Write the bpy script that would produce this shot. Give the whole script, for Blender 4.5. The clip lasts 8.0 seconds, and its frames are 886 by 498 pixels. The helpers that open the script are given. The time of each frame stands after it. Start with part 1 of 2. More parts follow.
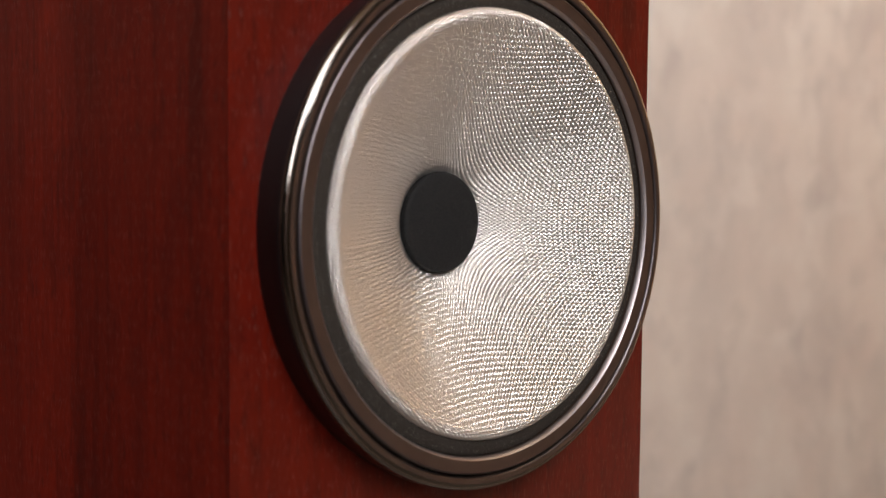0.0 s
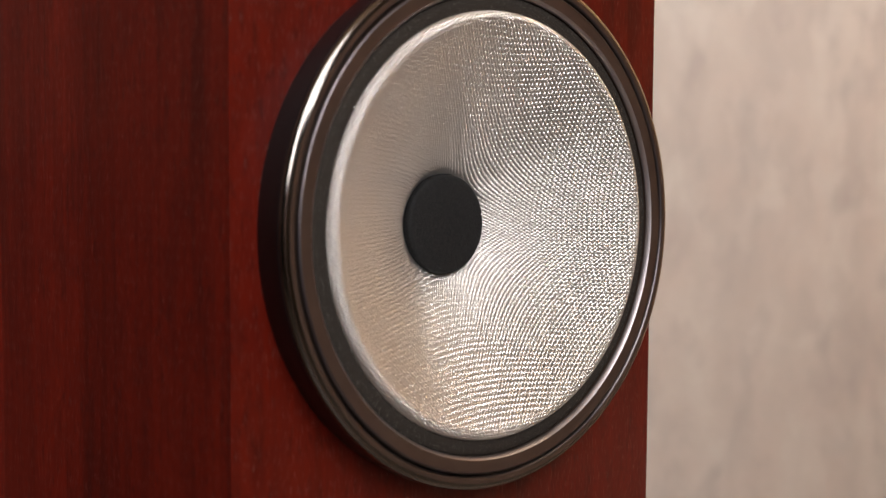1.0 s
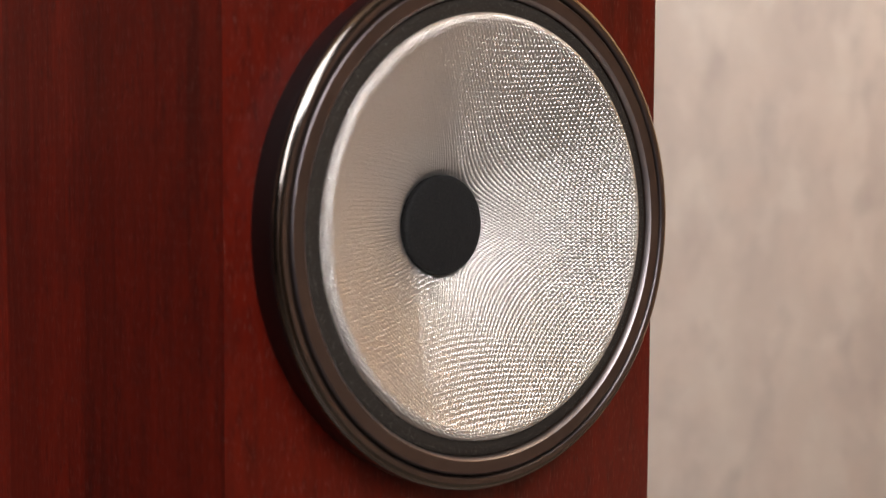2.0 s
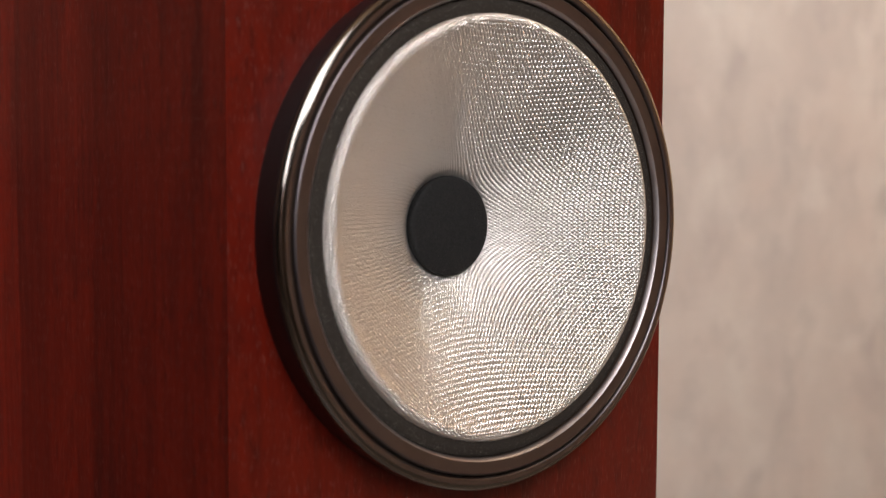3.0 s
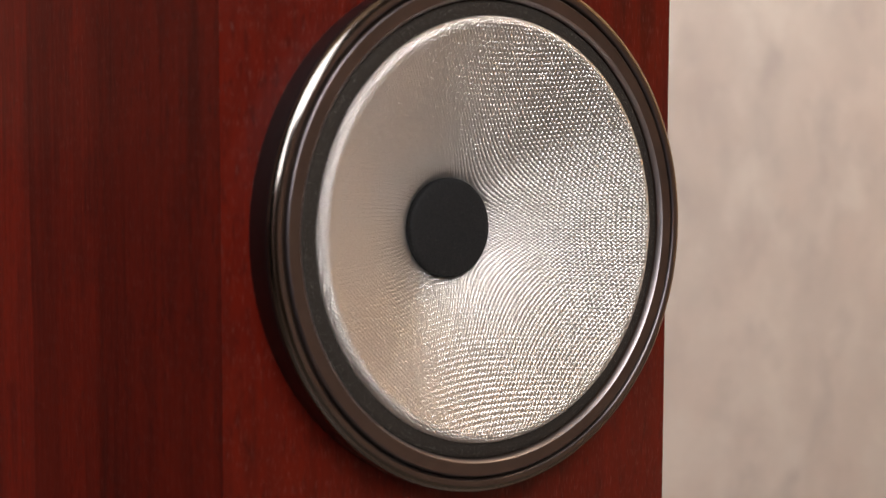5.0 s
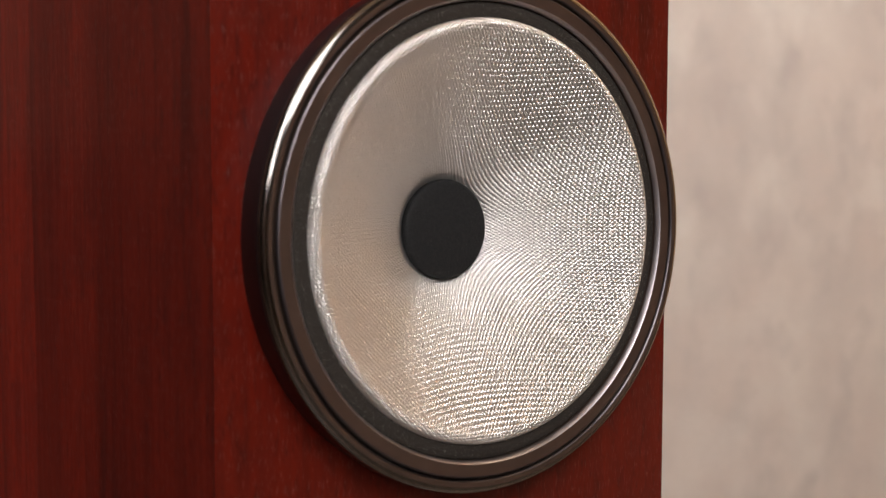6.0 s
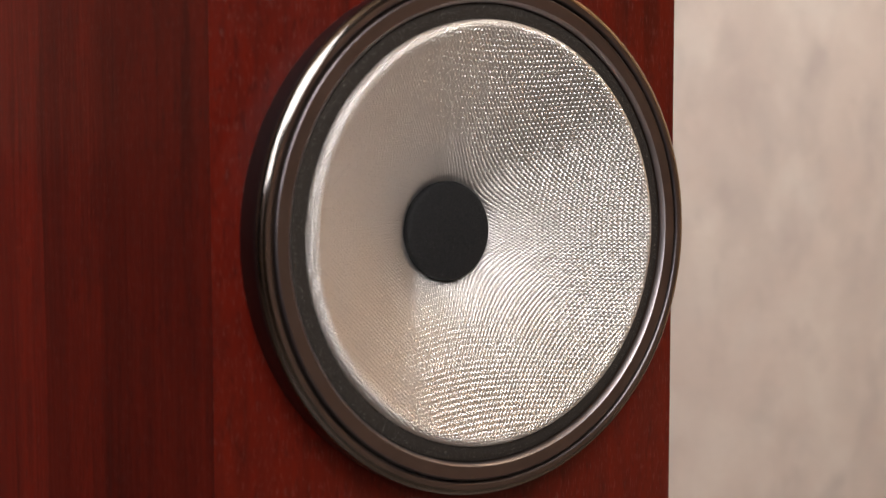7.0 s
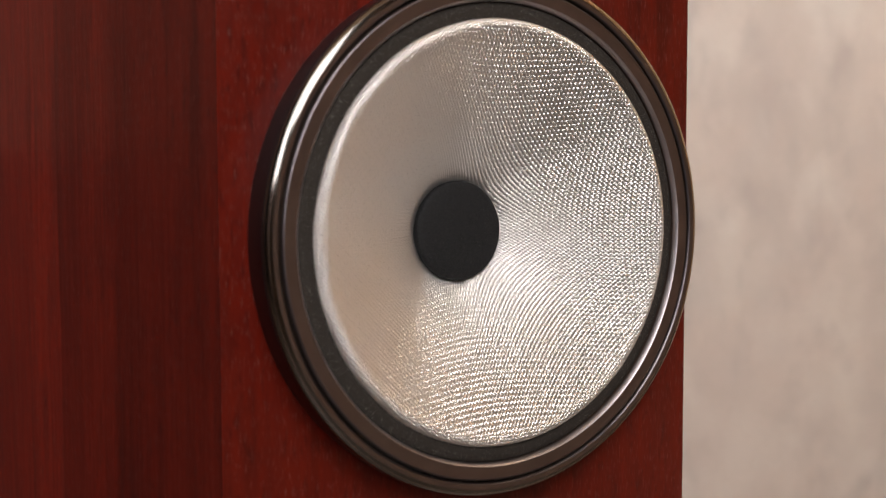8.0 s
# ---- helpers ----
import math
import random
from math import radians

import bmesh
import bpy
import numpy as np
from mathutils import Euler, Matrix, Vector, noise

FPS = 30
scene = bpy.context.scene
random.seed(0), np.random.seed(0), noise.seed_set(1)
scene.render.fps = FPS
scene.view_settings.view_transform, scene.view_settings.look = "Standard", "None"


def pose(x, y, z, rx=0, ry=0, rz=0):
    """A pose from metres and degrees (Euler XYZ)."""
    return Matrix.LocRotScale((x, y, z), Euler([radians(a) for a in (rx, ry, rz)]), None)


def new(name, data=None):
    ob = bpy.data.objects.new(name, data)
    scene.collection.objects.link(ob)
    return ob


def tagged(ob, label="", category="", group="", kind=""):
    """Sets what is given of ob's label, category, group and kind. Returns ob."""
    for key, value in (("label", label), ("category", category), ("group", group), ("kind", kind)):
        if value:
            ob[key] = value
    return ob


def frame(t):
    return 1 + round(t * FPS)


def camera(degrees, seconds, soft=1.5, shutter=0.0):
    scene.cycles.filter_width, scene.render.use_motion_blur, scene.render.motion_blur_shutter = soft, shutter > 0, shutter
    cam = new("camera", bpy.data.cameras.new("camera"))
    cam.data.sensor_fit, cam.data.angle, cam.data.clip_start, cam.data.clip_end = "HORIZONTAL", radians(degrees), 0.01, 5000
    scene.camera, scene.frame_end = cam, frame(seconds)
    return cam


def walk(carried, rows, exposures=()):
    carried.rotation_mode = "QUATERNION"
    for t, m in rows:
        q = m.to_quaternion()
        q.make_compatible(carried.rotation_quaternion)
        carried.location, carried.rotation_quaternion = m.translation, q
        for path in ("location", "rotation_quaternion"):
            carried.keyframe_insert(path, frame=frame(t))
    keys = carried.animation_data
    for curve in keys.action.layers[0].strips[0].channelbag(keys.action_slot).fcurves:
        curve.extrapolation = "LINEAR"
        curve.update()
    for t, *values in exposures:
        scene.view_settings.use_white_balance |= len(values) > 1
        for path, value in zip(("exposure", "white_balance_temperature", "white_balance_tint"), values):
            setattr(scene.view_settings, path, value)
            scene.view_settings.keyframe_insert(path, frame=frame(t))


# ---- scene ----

# The axis of the woofer runs along y through (0, 0, AXIS); the baffle's face lies in y = 0 and looks towards -y.
AXIS = 0.72
cam = camera(39.6, 8.0, soft=1.5)
cam.data.dof.use_dof = True
cam.data.dof.focus_distance = 0.460
cam.data.dof.aperture_fstop = 11.5
PATH = [
    (0, -0.29203, -0.29898, 0.02130, -43.106, -4.089, 0.475),
    (0.5, -0.28979, -0.30628, 0.02092, -42.026, -3.945, 0.377),
    (1, -0.28725, -0.30775, 0.02069, -41.675, -3.914, 0.332),
    (1.5, -0.28371, -0.31201, 0.02074, -41.051, -3.885, 0.321),
    (3, -0.27583, -0.31970, 0.02127, -39.299, -3.895, 0.233),
    (3.5, -0.27329, -0.32295, 0.02149, -38.597, -3.910, 0.197),
    (4, -0.27066, -0.32503, 0.02185, -38.160, -3.918, 0.150),
    (4.5, -0.26784, -0.32760, 0.02231, -37.717, -3.955, 0.155),
    (6, -0.25637, -0.33708, 0.02365, -36.043, -4.037, 0.108),
    (6.5, -0.25246, -0.34007, 0.02396, -35.424, -4.026, 0.055),
    (7, -0.24825, -0.34286, 0.02411, -34.596, -4.011, -0.062),
    (7.5, -0.24473, -0.34560, 0.02419, -33.664, -4.011, -0.076),
    (8, -0.24262, -0.34549, 0.02426, -33.297, -4.051, -0.123),
]
walk(cam, [(t, pose(x, y, AXIS + z, 90 + pitch, 0, yaw) @ pose(0, 0, 0, 0, 0, roll)) for t, x, y, z, yaw, pitch, roll in PATH])

# ---- light ----
world = bpy.data.worlds.new("sky")
scene.world = world
world.use_nodes = True
sky = world.node_tree.nodes.new("ShaderNodeTexSky")
sky.sky_type = "NISHITA"
sky.sun_disc = False
sky.sun_elevation, sky.sun_rotation = radians(35), radians(160)
world.node_tree.links.new(sky.outputs[0], world.node_tree.nodes["Background"].inputs[0])
world.node_tree.nodes["Background"].inputs[1].default_value = 0.02
scene.view_settings.exposure = 0.0

ROOM_L, ROOM_R, ROOM_F, ROOM_H = -2.6, 2.6, -1.75, 3.2
WALL_Y = 0.686
WIN_X0, WIN_X1, WIN_Z0, WIN_Z1 = -1.45, -0.86, 1.12, 3.0
TOP_X0, TOP_X1, TOP_Z0 = -0.82, -0.27, 1.5


def area(name, m, sx, sy, watts, colour):
    data = bpy.data.lights.new(name, "AREA")
    data.shape, data.size, data.size_y = "RECTANGLE", sx, sy
    data.energy, data.color = watts, colour
    ob = new(name, data)
    ob.matrix_world = m
    return ob


# daylight that comes in by the window behind the camera
DAY = (1.0, 0.968, 0.968)
area("window_daylight", pose((WIN_X0 + WIN_X1) / 2, ROOM_F - 0.05, (WIN_Z0 + WIN_Z1) / 2, 90, 0, 0), WIN_X1 - WIN_X0, WIN_Z1 - WIN_Z0, 50, DAY)
area("high_window_daylight", pose((TOP_X0 + TOP_X1) / 2, ROOM_F - 0.05, (TOP_Z0 + WIN_Z1) / 2, 90, 0, 0), TOP_X1 - TOP_X0, WIN_Z1 - TOP_Z0, 30, DAY)
# a ceiling light washes the plaster wall behind the loudspeaker
area("wall_washer", pose(1.25, 0.05, ROOM_H - 0.15, 42, 0, 0), 1.7, 0.25, 118, (0.985, 0.957, 0.935))
# unseen warm fill, added to give the cone its gold and tan reflections
area("warm_cone_fill", pose(1.9, -0.7, ROOM_H - 0.02), 0.9, 0.9, 17, (1.0, 0.76, 0.52))
# unseen narrow fill, added so that its pool on the floor reflects in the cone
floor_pool_fill = area("floor_pool_fill", pose(1.95, -0.68, ROOM_H - 0.02), 0.2, 0.2, 45, (1.0, 0.97, 0.95))
floor_pool_fill.data.spread = radians(22)

# ---- materials ----


class Nodes:
    """A small helper that builds one node material."""

    def __init__(self, name):
        self.mat = bpy.data.materials.new(name)
        self.mat.use_nodes = True
        self.tree = self.mat.node_tree
        self.bsdf = self.tree.nodes["Principled BSDF"]
        self.place = self.node("ShaderNodeTexCoord").outputs["Object"]

    def node(self, kind):
        return self.tree.nodes.new(kind)

    def feed(self, socket, value):
        if isinstance(value, bpy.types.NodeSocket):
            self.tree.links.new(value, socket)
        else:
            socket.default_value = value

    def scaled(self, sx, sy, sz, turn=(0, 0, 0), source=None):
        n = self.node("ShaderNodeMapping")
        n.inputs["Scale"].default_value = (sx, sy, sz)
        n.inputs["Rotation"].default_value = [radians(a) for a in turn]
        self.feed(n.inputs["Vector"], source or self.place)
        return n.outputs[0]

    def noise(self, where, scale, detail=4.0, rough=0.55, warp=0.0):
        n = self.node("ShaderNodeTexNoise")
        self.feed(n.inputs["Vector"], where)
        n.inputs["Scale"].default_value, n.inputs["Detail"].default_value = scale, detail
        n.inputs["Roughness"].default_value, n.inputs["Distortion"].default_value = rough, warp
        return n.outputs[0]

    def ramp(self, fac, stops):
        n = self.node("ShaderNodeValToRGB")
        while len(n.color_ramp.elements) < len(stops):
            n.color_ramp.elements.new(0.5)
        for e, (at, c) in zip(n.color_ramp.elements, stops):
            e.position, e.color = at, (*c, 1) if isinstance(c, tuple) else (c, c, c, 1)
        self.feed(n.inputs[0], fac)
        return n.outputs[0]

    def mix(self, fac, a, b, how="MIX"):
        n = self.node("ShaderNodeMix")
        n.data_type, n.blend_type = "RGBA", how
        self.feed(n.inputs[0], fac)
        for socket, v in ((n.inputs[6], a), (n.inputs[7], b)):
            self.feed(socket, (*v, 1) if isinstance(v, tuple) else v)
        return n.outputs[2]

    def math(self, how, a, b=0.0):
        n = self.node("ShaderNodeMath")
        n.operation = how
        self.feed(n.inputs[0], a)
        self.feed(n.inputs[1], b)
        return n.outputs[0]

    def bump(self, height, depth, strength=1.0, after=None):
        n = self.node("ShaderNodeBump")
        n.inputs["Strength"].default_value, n.inputs["Distance"].default_value = strength, depth
        self.feed(n.inputs["Height"], height)
        if after:
            self.feed(n.inputs["Normal"], after)
        return n.outputs[0]

    def done(self, colour, rough, metal=0.0, normal=None, **more):
        self.feed(self.bsdf.inputs["Base Color"], (*colour, 1) if isinstance(colour, tuple) else colour)
        self.feed(self.bsdf.inputs["Roughness"], rough)
        self.feed(self.bsdf.inputs["Metallic"], metal)
        if normal:
            self.feed(self.bsdf.inputs["Normal"], normal)
        for key, value in more.items():
            self.feed(self.bsdf.inputs[key.replace("_", " ")], value)
        return self.mat


def make_veneer():
    k = Nodes("red_veneer")
    # the veneer wraps round the cabinet: x on the front and y on the sides run on in one line across the grain
    n = k.node("ShaderNodeSeparateXYZ")
    k.feed(n.inputs[0], k.place)
    across = k.math("SUBTRACT", n.outputs[0], n.outputs[1])
    c = k.node("ShaderNodeCombineXYZ")
    k.feed(c.inputs[0], across)
    k.feed(c.inputs[2], n.outputs[2])
    plan = c.outputs[0]
    broad = k.noise(k.scaled(1, 1, 0.05, source=plan), 26, 4, 0.55, 0.4)
    blotch = k.noise(k.scaled(1, 1, 0.22, source=plan), 110, 4, 0.6, 0.5)
    streak = k.noise(k.scaled(1, 1, 0.03, source=plan), 330, 4, 0.6, 0.5)
    fine = k.noise(k.scaled(1, 1, 0.03, source=plan), 1500, 2, 0.6)
    cloud = k.noise(plan, 18, 3, 0.5)
    base = k.ramp(broad, [(0.3, (0.086, 0.0048, 0.0015)), (0.5, (0.112, 0.0062, 0.0019)), (0.72, (0.140, 0.0084, 0.0024))])
    base = k.mix(k.ramp(blotch, [(0.36, 0.55), (0.56, 0.0)]), base, (0.052, 0.0046, 0.0030))
    fleck = k.noise(k.scaled(1, 1, 0.3, source=plan), 420, 2, 0.6, 0.3)
    base = k.mix(k.ramp(fleck, [(0.32, 0.6), (0.46, 0.0)]), base, (0.034, 0.0034, 0.0026))
    base = k.mix(k.ramp(streak, [(0.34, 0.3), (0.56, 0.0)]), base, (0.042, 0.0036, 0.0024))
    base = k.mix(k.ramp(cloud, [(0.35, 0.0), (0.7, 0.3)]), base, (0.115, 0.010, 0.004))
    vein = k.noise(k.scaled(1, 1, 0.07, source=plan), 75, 5, 0.65, 0.9)
    base = k.mix(k.ramp(vein, [(0.36, 0.55), (0.47, 0.0)]), base, (0.040, 0.0040, 0.0022))
    pores = k.ramp(k.noise(k.scaled(1, 1, 0.05, source=plan), 4200, 1, 0.5), [(0.635, 0.0), (0.71, 0.8)])
    pores = k.math("MULTIPLY", pores, 0.5)
    base = k.mix(pores, base, (0.26, 0.12, 0.095))
    # the leaves of veneer on the side differ in tone and meet in upright joints;
    # the whole side is also set a fifth lighter than the front
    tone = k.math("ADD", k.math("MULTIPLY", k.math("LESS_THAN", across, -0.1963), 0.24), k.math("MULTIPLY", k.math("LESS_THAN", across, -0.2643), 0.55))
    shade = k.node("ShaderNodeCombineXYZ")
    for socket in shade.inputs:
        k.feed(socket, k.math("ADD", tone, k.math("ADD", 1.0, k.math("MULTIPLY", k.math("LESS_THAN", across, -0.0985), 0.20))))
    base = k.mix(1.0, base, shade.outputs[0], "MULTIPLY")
    rough = k.ramp(streak, [(0.3, 0.40), (0.7, 0.31)])
    height = k.math("SUBTRACT", k.math("MULTIPLY", fine, 0.5), pores)
    return k.done(base, rough, normal=k.bump(height, 0.00012, 0.6), Specular_IOR_Level=0.28)


def make_metal(name, dark, light):
    k = Nodes(name)
    grain = k.noise(k.place, 5200, 2, 0.6)
    dust = k.ramp(k.noise(k.place, 900, 2, 0.5), [(0.72, 0.0), (0.80, 0.2)])
    smear = k.noise(k.place, 70, 4, 0.6)
    base = k.mix(k.ramp(smear, [(0.3, 0.0), (0.7, 1.0)]), dark, light)
    base = k.mix(dust, base, (0.16, 0.13, 0.11))
    rough = k.ramp(smear, [(0.3, 0.30), (0.7, 0.38)])
    return k.done(base, rough, 0.72, k.bump(grain, 0.00002, 0.35), Specular_IOR_Level=0.55)


def make_polish(name, dark, light, rough=0.19):
    k = Nodes(name)
    grain = k.noise(k.place, 2500, 2, 0.6)
    smear = k.noise(k.place, 90, 3, 0.6)
    base = k.mix(k.ramp(smear, [(0.3, 0.0), (0.7, 1.0)]), dark, light)
    return k.done(base, k.ramp(smear, [(0.3, rough), (0.7, rough * 1.25)]), 1.0, k.bump(grain, 0.00001, 0.2))


def make_foam():
    k = Nodes("charcoal_foam")
    cells = k.noise(k.place, 2600, 3, 0.7)
    spark = k.ramp(k.noise(k.place, 2600, 1, 0.5), [(0.67, 0.0), (0.74, 1.0)])
    base = k.ramp(cells, [(0.3, (0.015, 0.012, 0.0098)), (0.7, (0.052, 0.044, 0.037))])
    base = k.mix(spark, base, (0.24, 0.22, 0.20))
    return k.done(base, k.ramp(spark, [(0.0, 0.8), (1.0, 0.3)]), 0.0, k.bump(cells, 0.0004, 0.8), Specular_IOR_Level=0.15)


def make_felt():
    k = Nodes("black_felt")
    cells = k.noise(k.place, 1300, 3, 0.75)
    spot = k.ramp(k.noise(k.place, 1700, 1, 0.5), [(0.72, 0.0), (0.78, 0.7)])
    base = k.ramp(cells, [(0.38, (0.0012, 0.0012, 0.0014)), (0.66, (0.0115, 0.0115, 0.0124))])
    base = k.mix(spot, base, (0.08, 0.08, 0.08))
    return k.done(base, 0.62, 0.0, k.bump(cells, 0.0006, 0.9), Specular_IOR_Level=0.35)


def make_thread(name, tone):
    k = Nodes(name)
    fibre = k.noise(k.place, 4200, 2, 0.6)
    stain = k.noise(k.place, 55, 3, 0.6)
    base = k.mix(k.ramp(fibre, [(0.3, 0.0), (0.7, 1.0)]), tuple(v * 0.82 for v in tone), tone)
    base = k.mix(k.ramp(stain, [(0.4, 0.0), (0.75, 0.15)]), base, tuple(v * f for v, f in zip(tone, (0.9, 0.84, 0.74))))
    lie = k.node("ShaderNodeTangent")
    lie.direction_type, lie.uv_map = "UV_MAP", "lie"
    return k.done(base, 0.29, 0.92, k.bump(fibre, 0.00003, 0.06), Anisotropic=0.85, Tangent=lie.outputs[0])


def make_resin():
    k = Nodes("grey_resin")
    stain = k.noise(k.place, 300, 3, 0.6)
    return k.done(k.ramp(stain, [(0.3, (0.024, 0.021, 0.019)), (0.7, (0.045, 0.041, 0.036))]), 0.5, 0.3)


def make_concrete():
    k = Nodes("mottled_beige_plaster")
    flat = k.scaled(1, 1, 0.9)
    big = k.noise(flat, 6.0, 3, 0.55, 0.3)
    mid = k.noise(k.scaled(1, 1, 0.85), 15, 4, 0.55, 0.25)
    pale = k.noise(k.scaled(1.0, 1, 0.9), 11, 3, 0.5, 0.3)
    tint = k.noise(k.place, 8, 2, 0.5)
    small = k.noise(k.place, 140, 5, 0.65)
    base = k.ramp(big, [(0.32, (0.405, 0.355, 0.325)), (0.5, (0.465, 0.413, 0.375)), (0.68, (0.525, 0.475, 0.43))])
    base = k.mix(k.ramp(mid, [(0.32, 0.7), (0.50, 0.0)]), base, (0.36, 0.315, 0.295))
    base = k.mix(k.ramp(pale, [(0.52, 0.0), (0.68, 0.6)]), base, (0.565, 0.525, 0.48))
    base = k.mix(k.ramp(tint, [(0.42, 0.0), (0.62, 0.4)]), base, (0.485, 0.408, 0.365))
    base = k.mix(k.ramp(small, [(0.35, 0.25), (0.6, 0.0)]), base, (0.38, 0.33, 0.29))
    return k.done(base, k.ramp(small, [(0.3, 0.85), (0.7, 0.7)]), 0.0, k.bump(small, 0.002, 0.4))


def make_plain(name, colour, rough):
    k = Nodes(name)
    n = k.noise(k.place, 3, 5, 0.6)
    return k.done(k.mix(k.ramp(n, [(0.3, 0.0), (0.7, 1.0)]), tuple(v * 0.9 for v in colour), colour), rough, 0.0, k.bump(k.noise(k.place, 200, 3), 0.001, 0.3))


def make_boards():
    k = Nodes("grey_oak_boards")
    streak = k.noise(k.scaled(1, 0.05, 1), 60, 4, 0.6, 0.3)
    base = k.ramp(streak, [(0.3, (0.066, 0.049, 0.036)), (0.7, (0.115, 0.087, 0.064))])
    return k.done(base, 0.42, 0.0, k.bump(streak, 0.0005, 0.3))


SKIRT = make_metal("dark_ring_side", (0.018, 0.0145, 0.016), (0.024, 0.020, 0.022))
SATIN = make_polish("satin_edge", (0.40, 0.365, 0.375), (0.46, 0.42, 0.43), 0.40)
POLISH, EDGE = make_polish("polished_bevel", (0.155, 0.143, 0.132), (0.18, 0.166, 0.154), 0.09), make_polish("turned_edge", (0.14, 0.122, 0.126), (0.165, 0.145, 0.15), 0.33)
VENEER, METAL, FOAM, FELT, RESIN = make_veneer(), make_metal("dark_bronze_lacquer", (0.120, 0.080, 0.063), (0.150, 0.101, 0.080)), make_foam(), make_felt(), make_resin()
WARP, WEFT = make_thread("silver_warp", (0.82, 0.795, 0.77)), make_thread("silver_weft", (0.79, 0.765, 0.74))
CONCRETE, PAINT, BOARDS = make_concrete(), make_plain("beige_paint", (0.45, 0.325, 0.205), 0.8), make_boards()
TAN, BROWN = make_plain("tan_paint", (0.48, 0.285, 0.14), 0.8), make_plain("brown_reflector", (0.060, 0.016, 0.010), 0.7)
UMBER = make_plain("umber_reflector", (0.13, 0.066, 0.048), 0.8)
TAUPE = make_plain("taupe_paint", (0.022, 0.0185, 0.017), 0.8)
GREIGE = make_plain("greige_paint", (0.15, 0.118, 0.09), 0.8)
CARCASE = make_plain("black_board", (0.03, 0.028, 0.027), 0.7)

# ---- building helpers ----


def mesh_of(name, bm, material, smooth=None):
    bmesh.ops.recalc_face_normals(bm, faces=bm.faces)
    data = bpy.data.meshes.new(name)
    bm.to_mesh(data)
    bm.free()
    data.materials.append(material)
    if smooth is not None:
        data.shade_smooth()
        data.set_sharp_from_angle(angle=radians(smooth))
    return data


def part(name, bm, material, parent, label="", smooth=None):
    ob = new(name, mesh_of(name, bm, material, smooth))
    ob.parent = parent
    return tagged(ob, label)


def box(bm, x0, y0, z0, x1, y1, z1):
    made = bmesh.ops.create_cube(bm, size=1)["verts"]
    bmesh.ops.transform(bm, matrix=Matrix.LocRotScale(((x0 + x1) / 2, (y0 + y1) / 2, (z0 + z1) / 2), None, (x1 - x0, y1 - y0, z1 - z0)), verts=made)
    return made


def lathe(profile, steps=256, closed=False):
    """A body turned round the woofer's axis from (radius, depth in front of the baffle) in millimetres."""
    bm = bmesh.new()
    rings = []
    for r, d in profile:
        if r == 0:
            rings.append([bm.verts.new((0, -d / 1000, 0))] * steps)
        else:
            rings.append([bm.verts.new((r / 1000 * math.cos(a), -d / 1000, r / 1000 * math.sin(a))) for a in (2 * math.pi * i / steps for i in range(steps))])
    pairs = list(zip(rings, rings[1:])) + ([(rings[-1], rings[0])] if closed else [])
    for a, b in pairs:
        for i in range(steps):
            j = (i + 1) % steps
            corners = []
            for v in (a[i], a[j], b[j], b[i]):
                if v not in corners:
                    corners.append(v)
            if len(corners) > 2:
                bm.faces.new(corners)
    return bm


def rounded(points, radius, steps=4):
    """The same open profile with its inner corners rounded."""
    out = [points[0]]
    for p, q, r in zip(points, points[1:], points[2:]):
        p, q, r = Vector(p), Vector(q), Vector(r)
        a, b = (p - q), (r - q)
        cut = min(radius, a.length * 0.45, b.length * 0.45)
        a, b = q + a.normalized() * cut, q + b.normalized() * cut
        for i in range(steps + 1):
            t = i / steps
            out.append(tuple((1 - t) ** 2 * a + 2 * t * (1 - t) * q + t * t * b))
    return out + [points[-1]]


# ---- the room ----


def slab(name, label, material, *boxes):
    bm = bmesh.new()
    for b in boxes:
        box(bm, *b)
    return tagged(new(name, mesh_of(name, bm, material)), label, name.split("_")[0], kind="structure")


T = 0.12
slab("floor", "grey-brown oak board floor", BOARDS, (ROOM_L, ROOM_F, -0.1, ROOM_R, WALL_Y, 0))
slab("ceiling", "plain warm beige ceiling", PAINT, (ROOM_L - T, ROOM_F - T, ROOM_H, ROOM_R + T, WALL_Y + T, ROOM_H + 0.1))
slab("wall_north", "mottled beige concrete-look plaster wall", CONCRETE, (ROOM_L - T, WALL_Y, -0.1, ROOM_R + T, WALL_Y + T, ROOM_H))
# two unseen blocks, added only to shape the sheen on the cabinet's left side
slab("wall_north_return", "unseen dark red-brown block, added to keep the side veneer's sheen low", BROWN, (ROOM_L, 0.33, -0.1, -0.06, WALL_Y, 0.75))
slab("wall_north_return_upper", "unseen umber block, added to give the side veneer's upper part its sheen", UMBER, (ROOM_L, 0.35, 0.75, -0.06, WALL_Y, ROOM_H))
slab("wall_west", "plain dark taupe wall", TAUPE, (ROOM_L - T, ROOM_F - T, -0.1, ROOM_L, WALL_Y, ROOM_H))
slab("wall_east", "plain warm tan wall", TAN, (ROOM_R, ROOM_F - T, -0.1, ROOM_R + T, WALL_Y, ROOM_H))
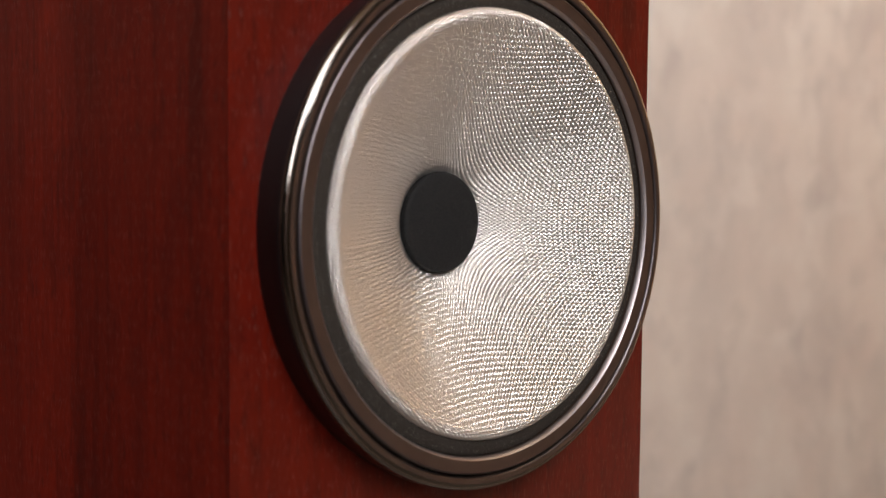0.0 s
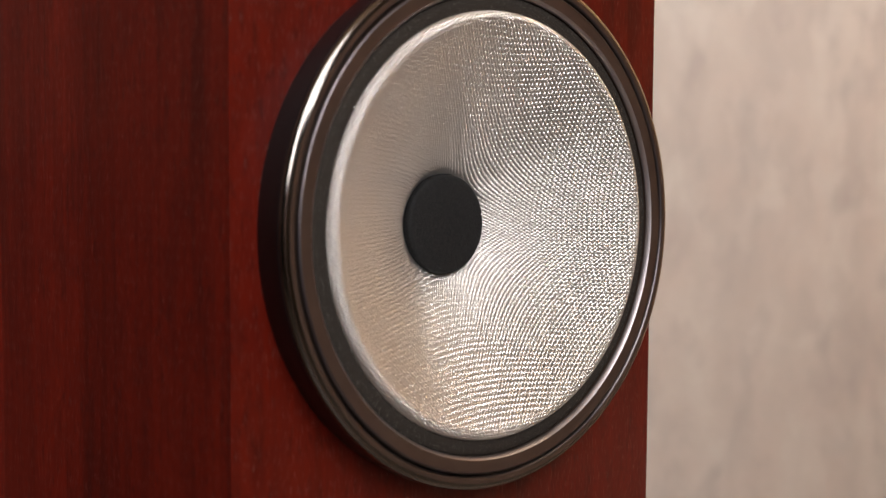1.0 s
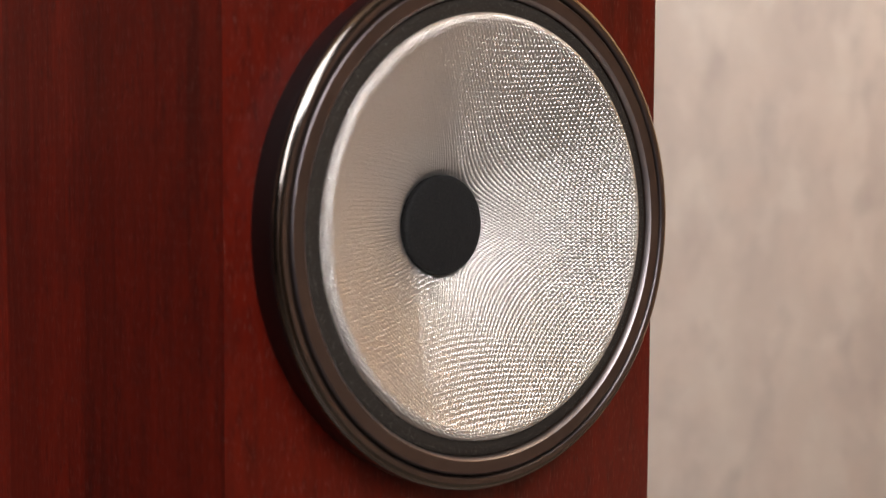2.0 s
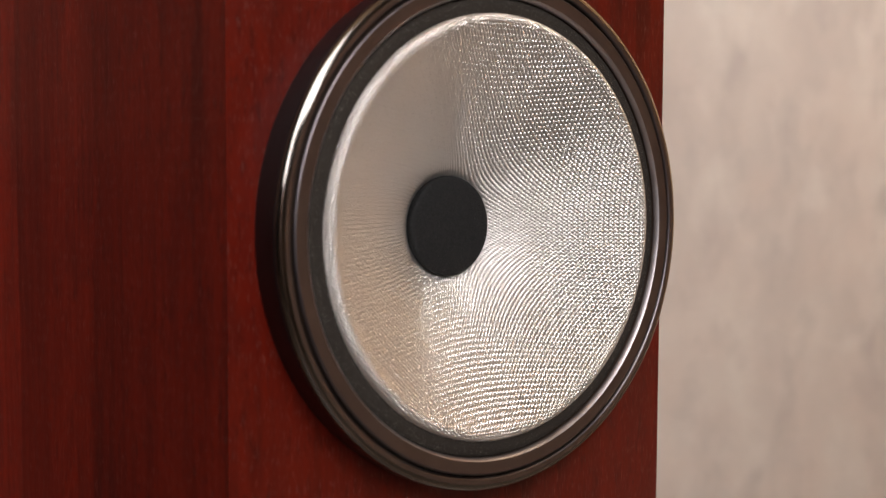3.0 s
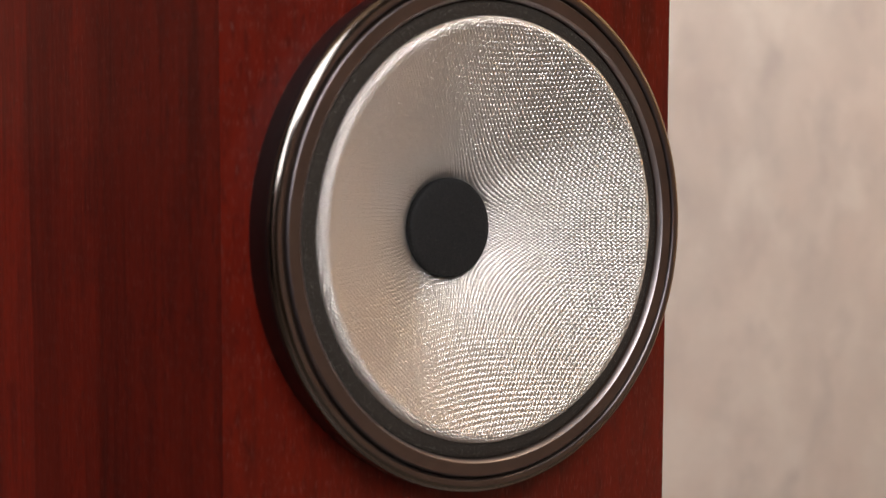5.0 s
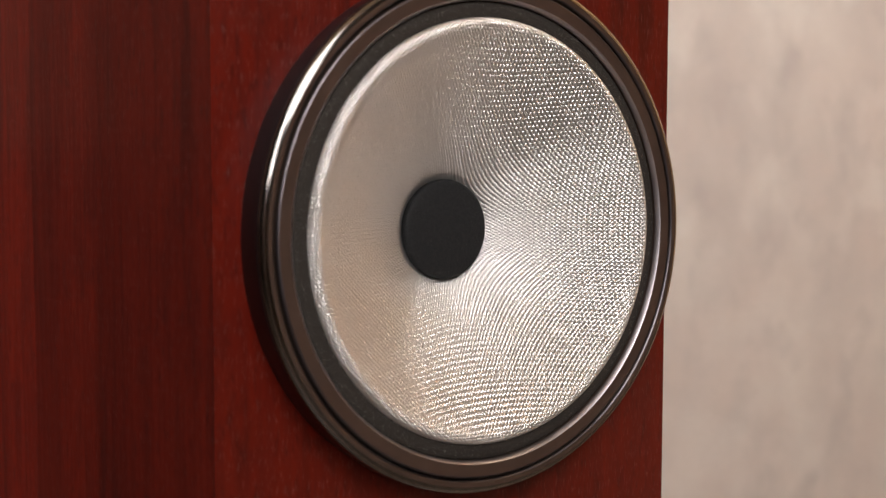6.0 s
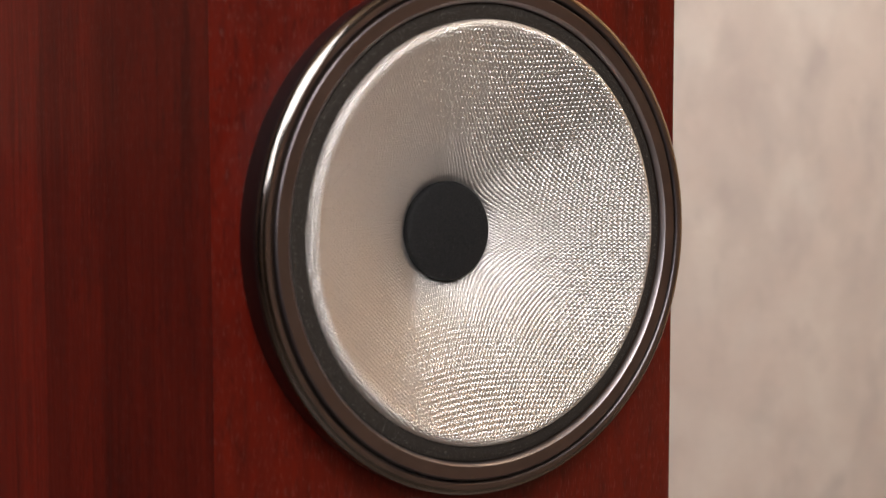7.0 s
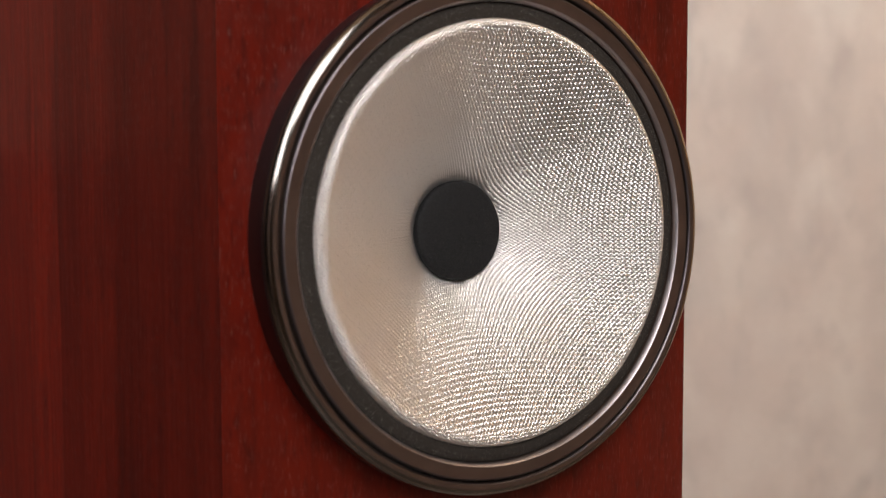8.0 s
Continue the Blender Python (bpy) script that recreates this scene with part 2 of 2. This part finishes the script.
slab(
    "wall_south", "plain greige wall with two window openings", GREIGE,
    (ROOM_L, ROOM_F - T, -0.1, WIN_X0, ROOM_F, ROOM_H), (WIN_X1, ROOM_F - T, -0.1, TOP_X0, ROOM_F, ROOM_H),
    (TOP_X1, ROOM_F - T, -0.1, ROOM_R, ROOM_F, ROOM_H), (TOP_X0, ROOM_F - T, -0.1, TOP_X1, ROOM_F, TOP_Z0),
    (TOP_X0, ROOM_F - T, WIN_Z1, TOP_X1, ROOM_F, ROOM_H),
    (WIN_X0, ROOM_F - T, -0.1, WIN_X1, ROOM_F, WIN_Z0), (WIN_X0, ROOM_F - T, WIN_Z1, WIN_X1, ROOM_F, ROOM_H),
)

# ---- the loudspeaker ----
HALF, DEEP, TOP = 0.0963, 0.30, 1.0
speaker = new("loudspeaker")
tagged(speaker, "tall loudspeaker cabinet in dark red wood veneer, standing on the floor", "loudspeaker")


def cabinet_shell():
    """Front and sides in one wrapped sheet with a round hole for the woofer; the long edges are rounded."""
    bm = bmesh.new()
    hole, thick, n = 0.080, 0.018, 128
    low, high = AXIS - HALF, AXIS + HALF
    corners = [(s * HALF, c * HALF) for s, c in ((1, 1), (-1, 1), (-1, -1), (1, -1))]
    angles = [2 * math.pi * (i + 0.5) / n for i in range(n)]
    inner = [bm.verts.new((hole * math.cos(a), 0, AXIS + hole * math.sin(a))) for a in angles]
    outer = []
    for a in angles:
        k = HALF / max(abs(math.cos(a)), abs(math.sin(a)))
        outer.append(bm.verts.new((k * math.cos(a), 0, AXIS + k * math.sin(a))))
    corner = {q: bm.verts.new((cx, 0, AXIS + cz)) for q, (cx, cz) in enumerate(corners)}
    for i in range(n):
        j = (i + 1) % n
        q = int((angles[i] + math.pi / n) // (math.pi / 2)) % 4
        at_corner = abs((angles[i] + math.pi / n) % (math.pi / 2) - math.pi / 4) < 1e-6
        bm.faces.new([inner[i], outer[i], corner[q], outer[j], inner[j]] if at_corner else [inner[i], outer[i], outer[j], inner[j]])
    rim = [bm.verts.new((v.co.x, thick, v.co.z)) for v in inner]
    for i in range(n):
        j = (i + 1) % n
        bm.faces.new([inner[i], inner[j], rim[j], rim[i]])
    tops = [v for v in (*outer, *corner.values()) if v.co.z > high - 1e-6]
    bots = [v for v in (*outer, *corner.values()) if v.co.z < low + 1e-6]
    tops.sort(key=lambda v: v.co.x)
    bots.sort(key=lambda v: v.co.x)
    tl, tr = bm.verts.new((-HALF, 0, TOP)), bm.verts.new((HALF, 0, TOP))
    bl, br = bm.verts.new((-HALF, 0, 0)), bm.verts.new((HALF, 0, 0))
    bm.faces.new([*tops, tr, tl])
    bm.faces.new([*reversed(bots), bl, br])
    lefts = sorted((v for v in (*outer, *corner.values(), tl, bl) if v.co.x < -HALF + 1e-6), key=lambda v: v.co.z)
    rights = sorted((v for v in (*outer, *corner.values(), tr, br) if v.co.x > HALF - 1e-6), key=lambda v: v.co.z)
    for side, x in ((lefts, -HALF), (rights, HALF)):
        lo, hi = bm.verts.new((x, DEEP, 0)), bm.verts.new((x, DEEP, TOP))
        bm.faces.new([*side, hi, lo])
    long_edges = [e for e in bm.edges if all(abs(abs(v.co.x) - HALF) < 1e-6 and abs(v.co.y) < 1e-6 for v in e.verts)]
    bmesh.ops.bevel(bm, geom=long_edges, offset=0.0022, segments=4, profile=0.5, affect="EDGES")
    return bm


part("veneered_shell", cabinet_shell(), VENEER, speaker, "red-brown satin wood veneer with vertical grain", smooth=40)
for name, dims in (
    ("top_panel", (-HALF + 0.001, 0.001, TOP - 0.018, HALF - 0.001, DEEP, TOP)),
    ("base_panel", (-HALF + 0.001, 0.001, 0.0, HALF - 0.001, DEEP, 0.018)),
    ("back_panel", (-HALF + 0.001, DEEP, 0.0, HALF - 0.001, DEEP + 0.012, TOP)),
):
    bm = bmesh.new()
    box(bm, *dims)
    part(name, bm, CARCASE if name != "top_panel" else VENEER, speaker)

# the woofer: a pressed basket that carries rings, surround, cone and cap
basket = part("woofer_basket", lathe([(79, -1), (79, -16), (76, -30), (40, -44), (20, -46), (0, -46)], 96), CARCASE, speaker, "black pressed woofer basket", smooth=40)
basket.location = (0, 0, AXIS)
part("outer_trim_ring", lathe([(83.5, 2), (83.5, 14.30), (84.0, 14.92), (84.6, 15.02), (85.8, 15.02), (86.9, 14.5), (87.6, 13.6), (87.75, 13.0), (87.65, 8.0), (86.7, 0.05), (83.5, 0.05)], 320), METAL, basket, "dark bronze satin trim ring", smooth=35)
# the ring's side is coloured much darker than its bronze face
part("ring_skirt", lathe([(87.9, 12.95), (88.05, 12.7), (88.05, 12.0), (87.9, 8.0), (86.9, 0.05)], 320), SKIRT, basket, "dark satin side of the trim ring", smooth=50)
# bright-turned edges: the outer bevel, and the narrow ones beside the groove and the surround
bevel = [(85.65, 15.10), (86.3, 14.82), (86.9, 14.49), (87.5, 14.12), (87.85, 13.7), (88.0, 12.9)]
part("bevel", lathe(bevel, 320), POLISH, basket, "bright polished outer bevel", smooth=50)
part("groove_edge", lathe([(83.45, 14.0), (83.46, 14.33), (83.98, 14.97), (84.15, 15.0)], 256), EDGE, basket, smooth=50)
part("groove_floor", lathe([(81.0, 10.4), (84.0, 10.4)], 160), CARCASE, basket)
part("inner_trim_ring", lathe([(82.6, 2), (82.6, 14.6), (82.0, 15.2), (77.9, 15.0), (76.95, 13.7), (76.95, 2)], 320), METAL, basket, "flat dark bronze inner ring", smooth=35)
part("inner_bevel", lathe([(77.95, 15.05), (77.8, 14.95), (76.9, 13.7), (76.88, 13.2)], 256), SATIN, basket, smooth=50)
part("groove_lip", lathe([(81.85, 15.23), (82.03, 15.23), (82.63, 14.62), (82.66, 14.3)], 256), EDGE, basket, smooth=50)
foam = [(77.2, 11.4), (76.6, 12.7), (75.0, 13.3), (73.0, 13.5), (71.4, 13.3), (70.4, 12.6), (69.8, 10.5)]
part("surround", lathe(rounded(foam, 0.6, 3), 256), FOAM, basket, "charcoal foam surround with fine sparkle", smooth=60)

# cone: profile from its centre out over the rolled lip, as plan radius -> (radius, depth)
PROFILE = [(14.0, -19.6), (18.3, -15.7), *((r, -15.7 + 30.0 * ((r - 18.3) / 48.7) ** 0.86) for r in range(20, 66, 2)), (67.0, 14.5), (68.0, 15.2), (69.2, 15.5), (70.3, 15.0), (71.0, 13.9), (71.3, 12.2)]
CONE_R, CONE_D = np.array(PROFILE).T
BEND = len(PROFILE) - 6
# the cloth was drawn in towards the centre: its threads lie closer there
PLAN = np.r_[CONE_R[: BEND + 1] + 7.3 * (CONE_R[BEND] - CONE_R[: BEND + 1]) / 50, CONE_R[BEND] + np.cumsum(np.hypot(np.diff(CONE_R[BEND:]), np.diff(CONE_D[BEND:])))]


def on_cone(a, b, lift):
    """Places for plan coordinates a, b (mm) and heights over the cloth's middle (mm), in metres."""
    s = np.hypot(a, b)
    r, d = np.interp(s, PLAN, CONE_R), np.interp(s, PLAN, CONE_D)
    e = 0.6
    dr, dd = np.interp(s + e, PLAN, CONE_R) - np.interp(s - e, PLAN, CONE_R), np.interp(s + e, PLAN, CONE_D) - np.interp(s - e, PLAN, CONE_D)
    long = np.hypot(dr, dd) + 1e-9
    r, d = r - lift * dd / long, d + lift * dr / long
    return np.stack([r * a / s, -d, r * b / s], -1) / 1000


PITCH, HALF_WIDE, THICK, WAVE = 1.03, 0.415, 0.32, 0.09


def threads(name, material, turn, phase, parent):
    """One set of parallel threads of a plain weave, lying at an angle in the cone's plan, going over and under the other set."""
    ends, cells, across = PLAN[-1] - 0.2, 6, 6
    points, faces, lies, count = [], [], [], 0
    c, s = math.cos(turn), math.sin(turn)
    side = np.sin(np.linspace(-1, 1, across + 1) * math.pi / 2)
    many = int(ends / PITCH)
    for i in range(-many, many + 1):
        u = i * PITCH
        reach = math.sqrt(max(ends**2 - u**2, 0))
        run = np.arange(-reach, reach, PITCH / cells)
        if len(run) < 3:
            continue
        wander = 0.05 * math.sin(i * 2.3)
        turnover = math.pi * (run / PITCH + i) + phase * math.pi
        lift = WAVE * np.tanh(3.8 * np.cos(turnover))
        wide = HALF_WIDE * (1 + 0.08 * np.cos(turnover))
        a = u + wander + wide[:, None] * side[None]
        b = np.repeat(run[:, None], across + 1, 1)
        h = lift[:, None] + THICK * np.sqrt(np.maximum(1 - (side[None] * 0.98) ** 2, 0))
        pa, pb = a * c - b * s, a * s + b * c
        keep = (np.hypot(pa, pb) > 24.2).all(1)
        where = on_cone(pa.ravel(), pb.ravel(), h.ravel())
        points.append(where)
        lies.append(np.stack([np.tile(side, len(run)), b.ravel() / PITCH], -1))
        n = across + 1
        k = np.arange(len(run) - 1)
        k = k[keep[:-1] & keep[1:]]
        for j in range(across):
            q = count + k * n + j
            faces.append(np.stack([q, q + 1, q + n + 1, q + n], -1))
        count += len(where)
    points, faces = np.concatenate(points), np.concatenate(faces)
    data = bpy.data.meshes.new(name)
    data.from_pydata(points, [], faces.tolist())
    data.materials.append(material)
    data.shade_smooth()
    corner = np.empty(len(data.loops), dtype=np.int32)
    data.loops.foreach_get("vertex_index", corner)
    data.uv_layers.new(name="lie").data.foreach_set("uv", np.concatenate(lies)[corner].astype(np.float32).ravel())
    ob = new(name, data)
    ob.parent = parent
    return tagged(ob, "silver woven cone fibres", kind="stuff")


part("cone", lathe([(r, d - 0.33) for r, d in PROFILE], 192), RESIN, basket, "grey resin behind the woven cone cloth", smooth=60)
threads("warp_threads", WARP, radians(45), 0, basket)
threads("weft_threads", WEFT, radians(-45), 1, basket)

cap = [(17.2, -18.0), (17.6, -15.0), (17.6, -13.9), (17.35, -13.2), (16.7, -12.75), (15.3, -12.5), (11.0, -12.1), (6.0, -11.9), (0, -11.8)]
part("dust_cap", lathe(rounded(cap, 0.5, 3), 128), FELT, basket, "matt black bullet-shaped cap at the cone's centre", smooth=60)
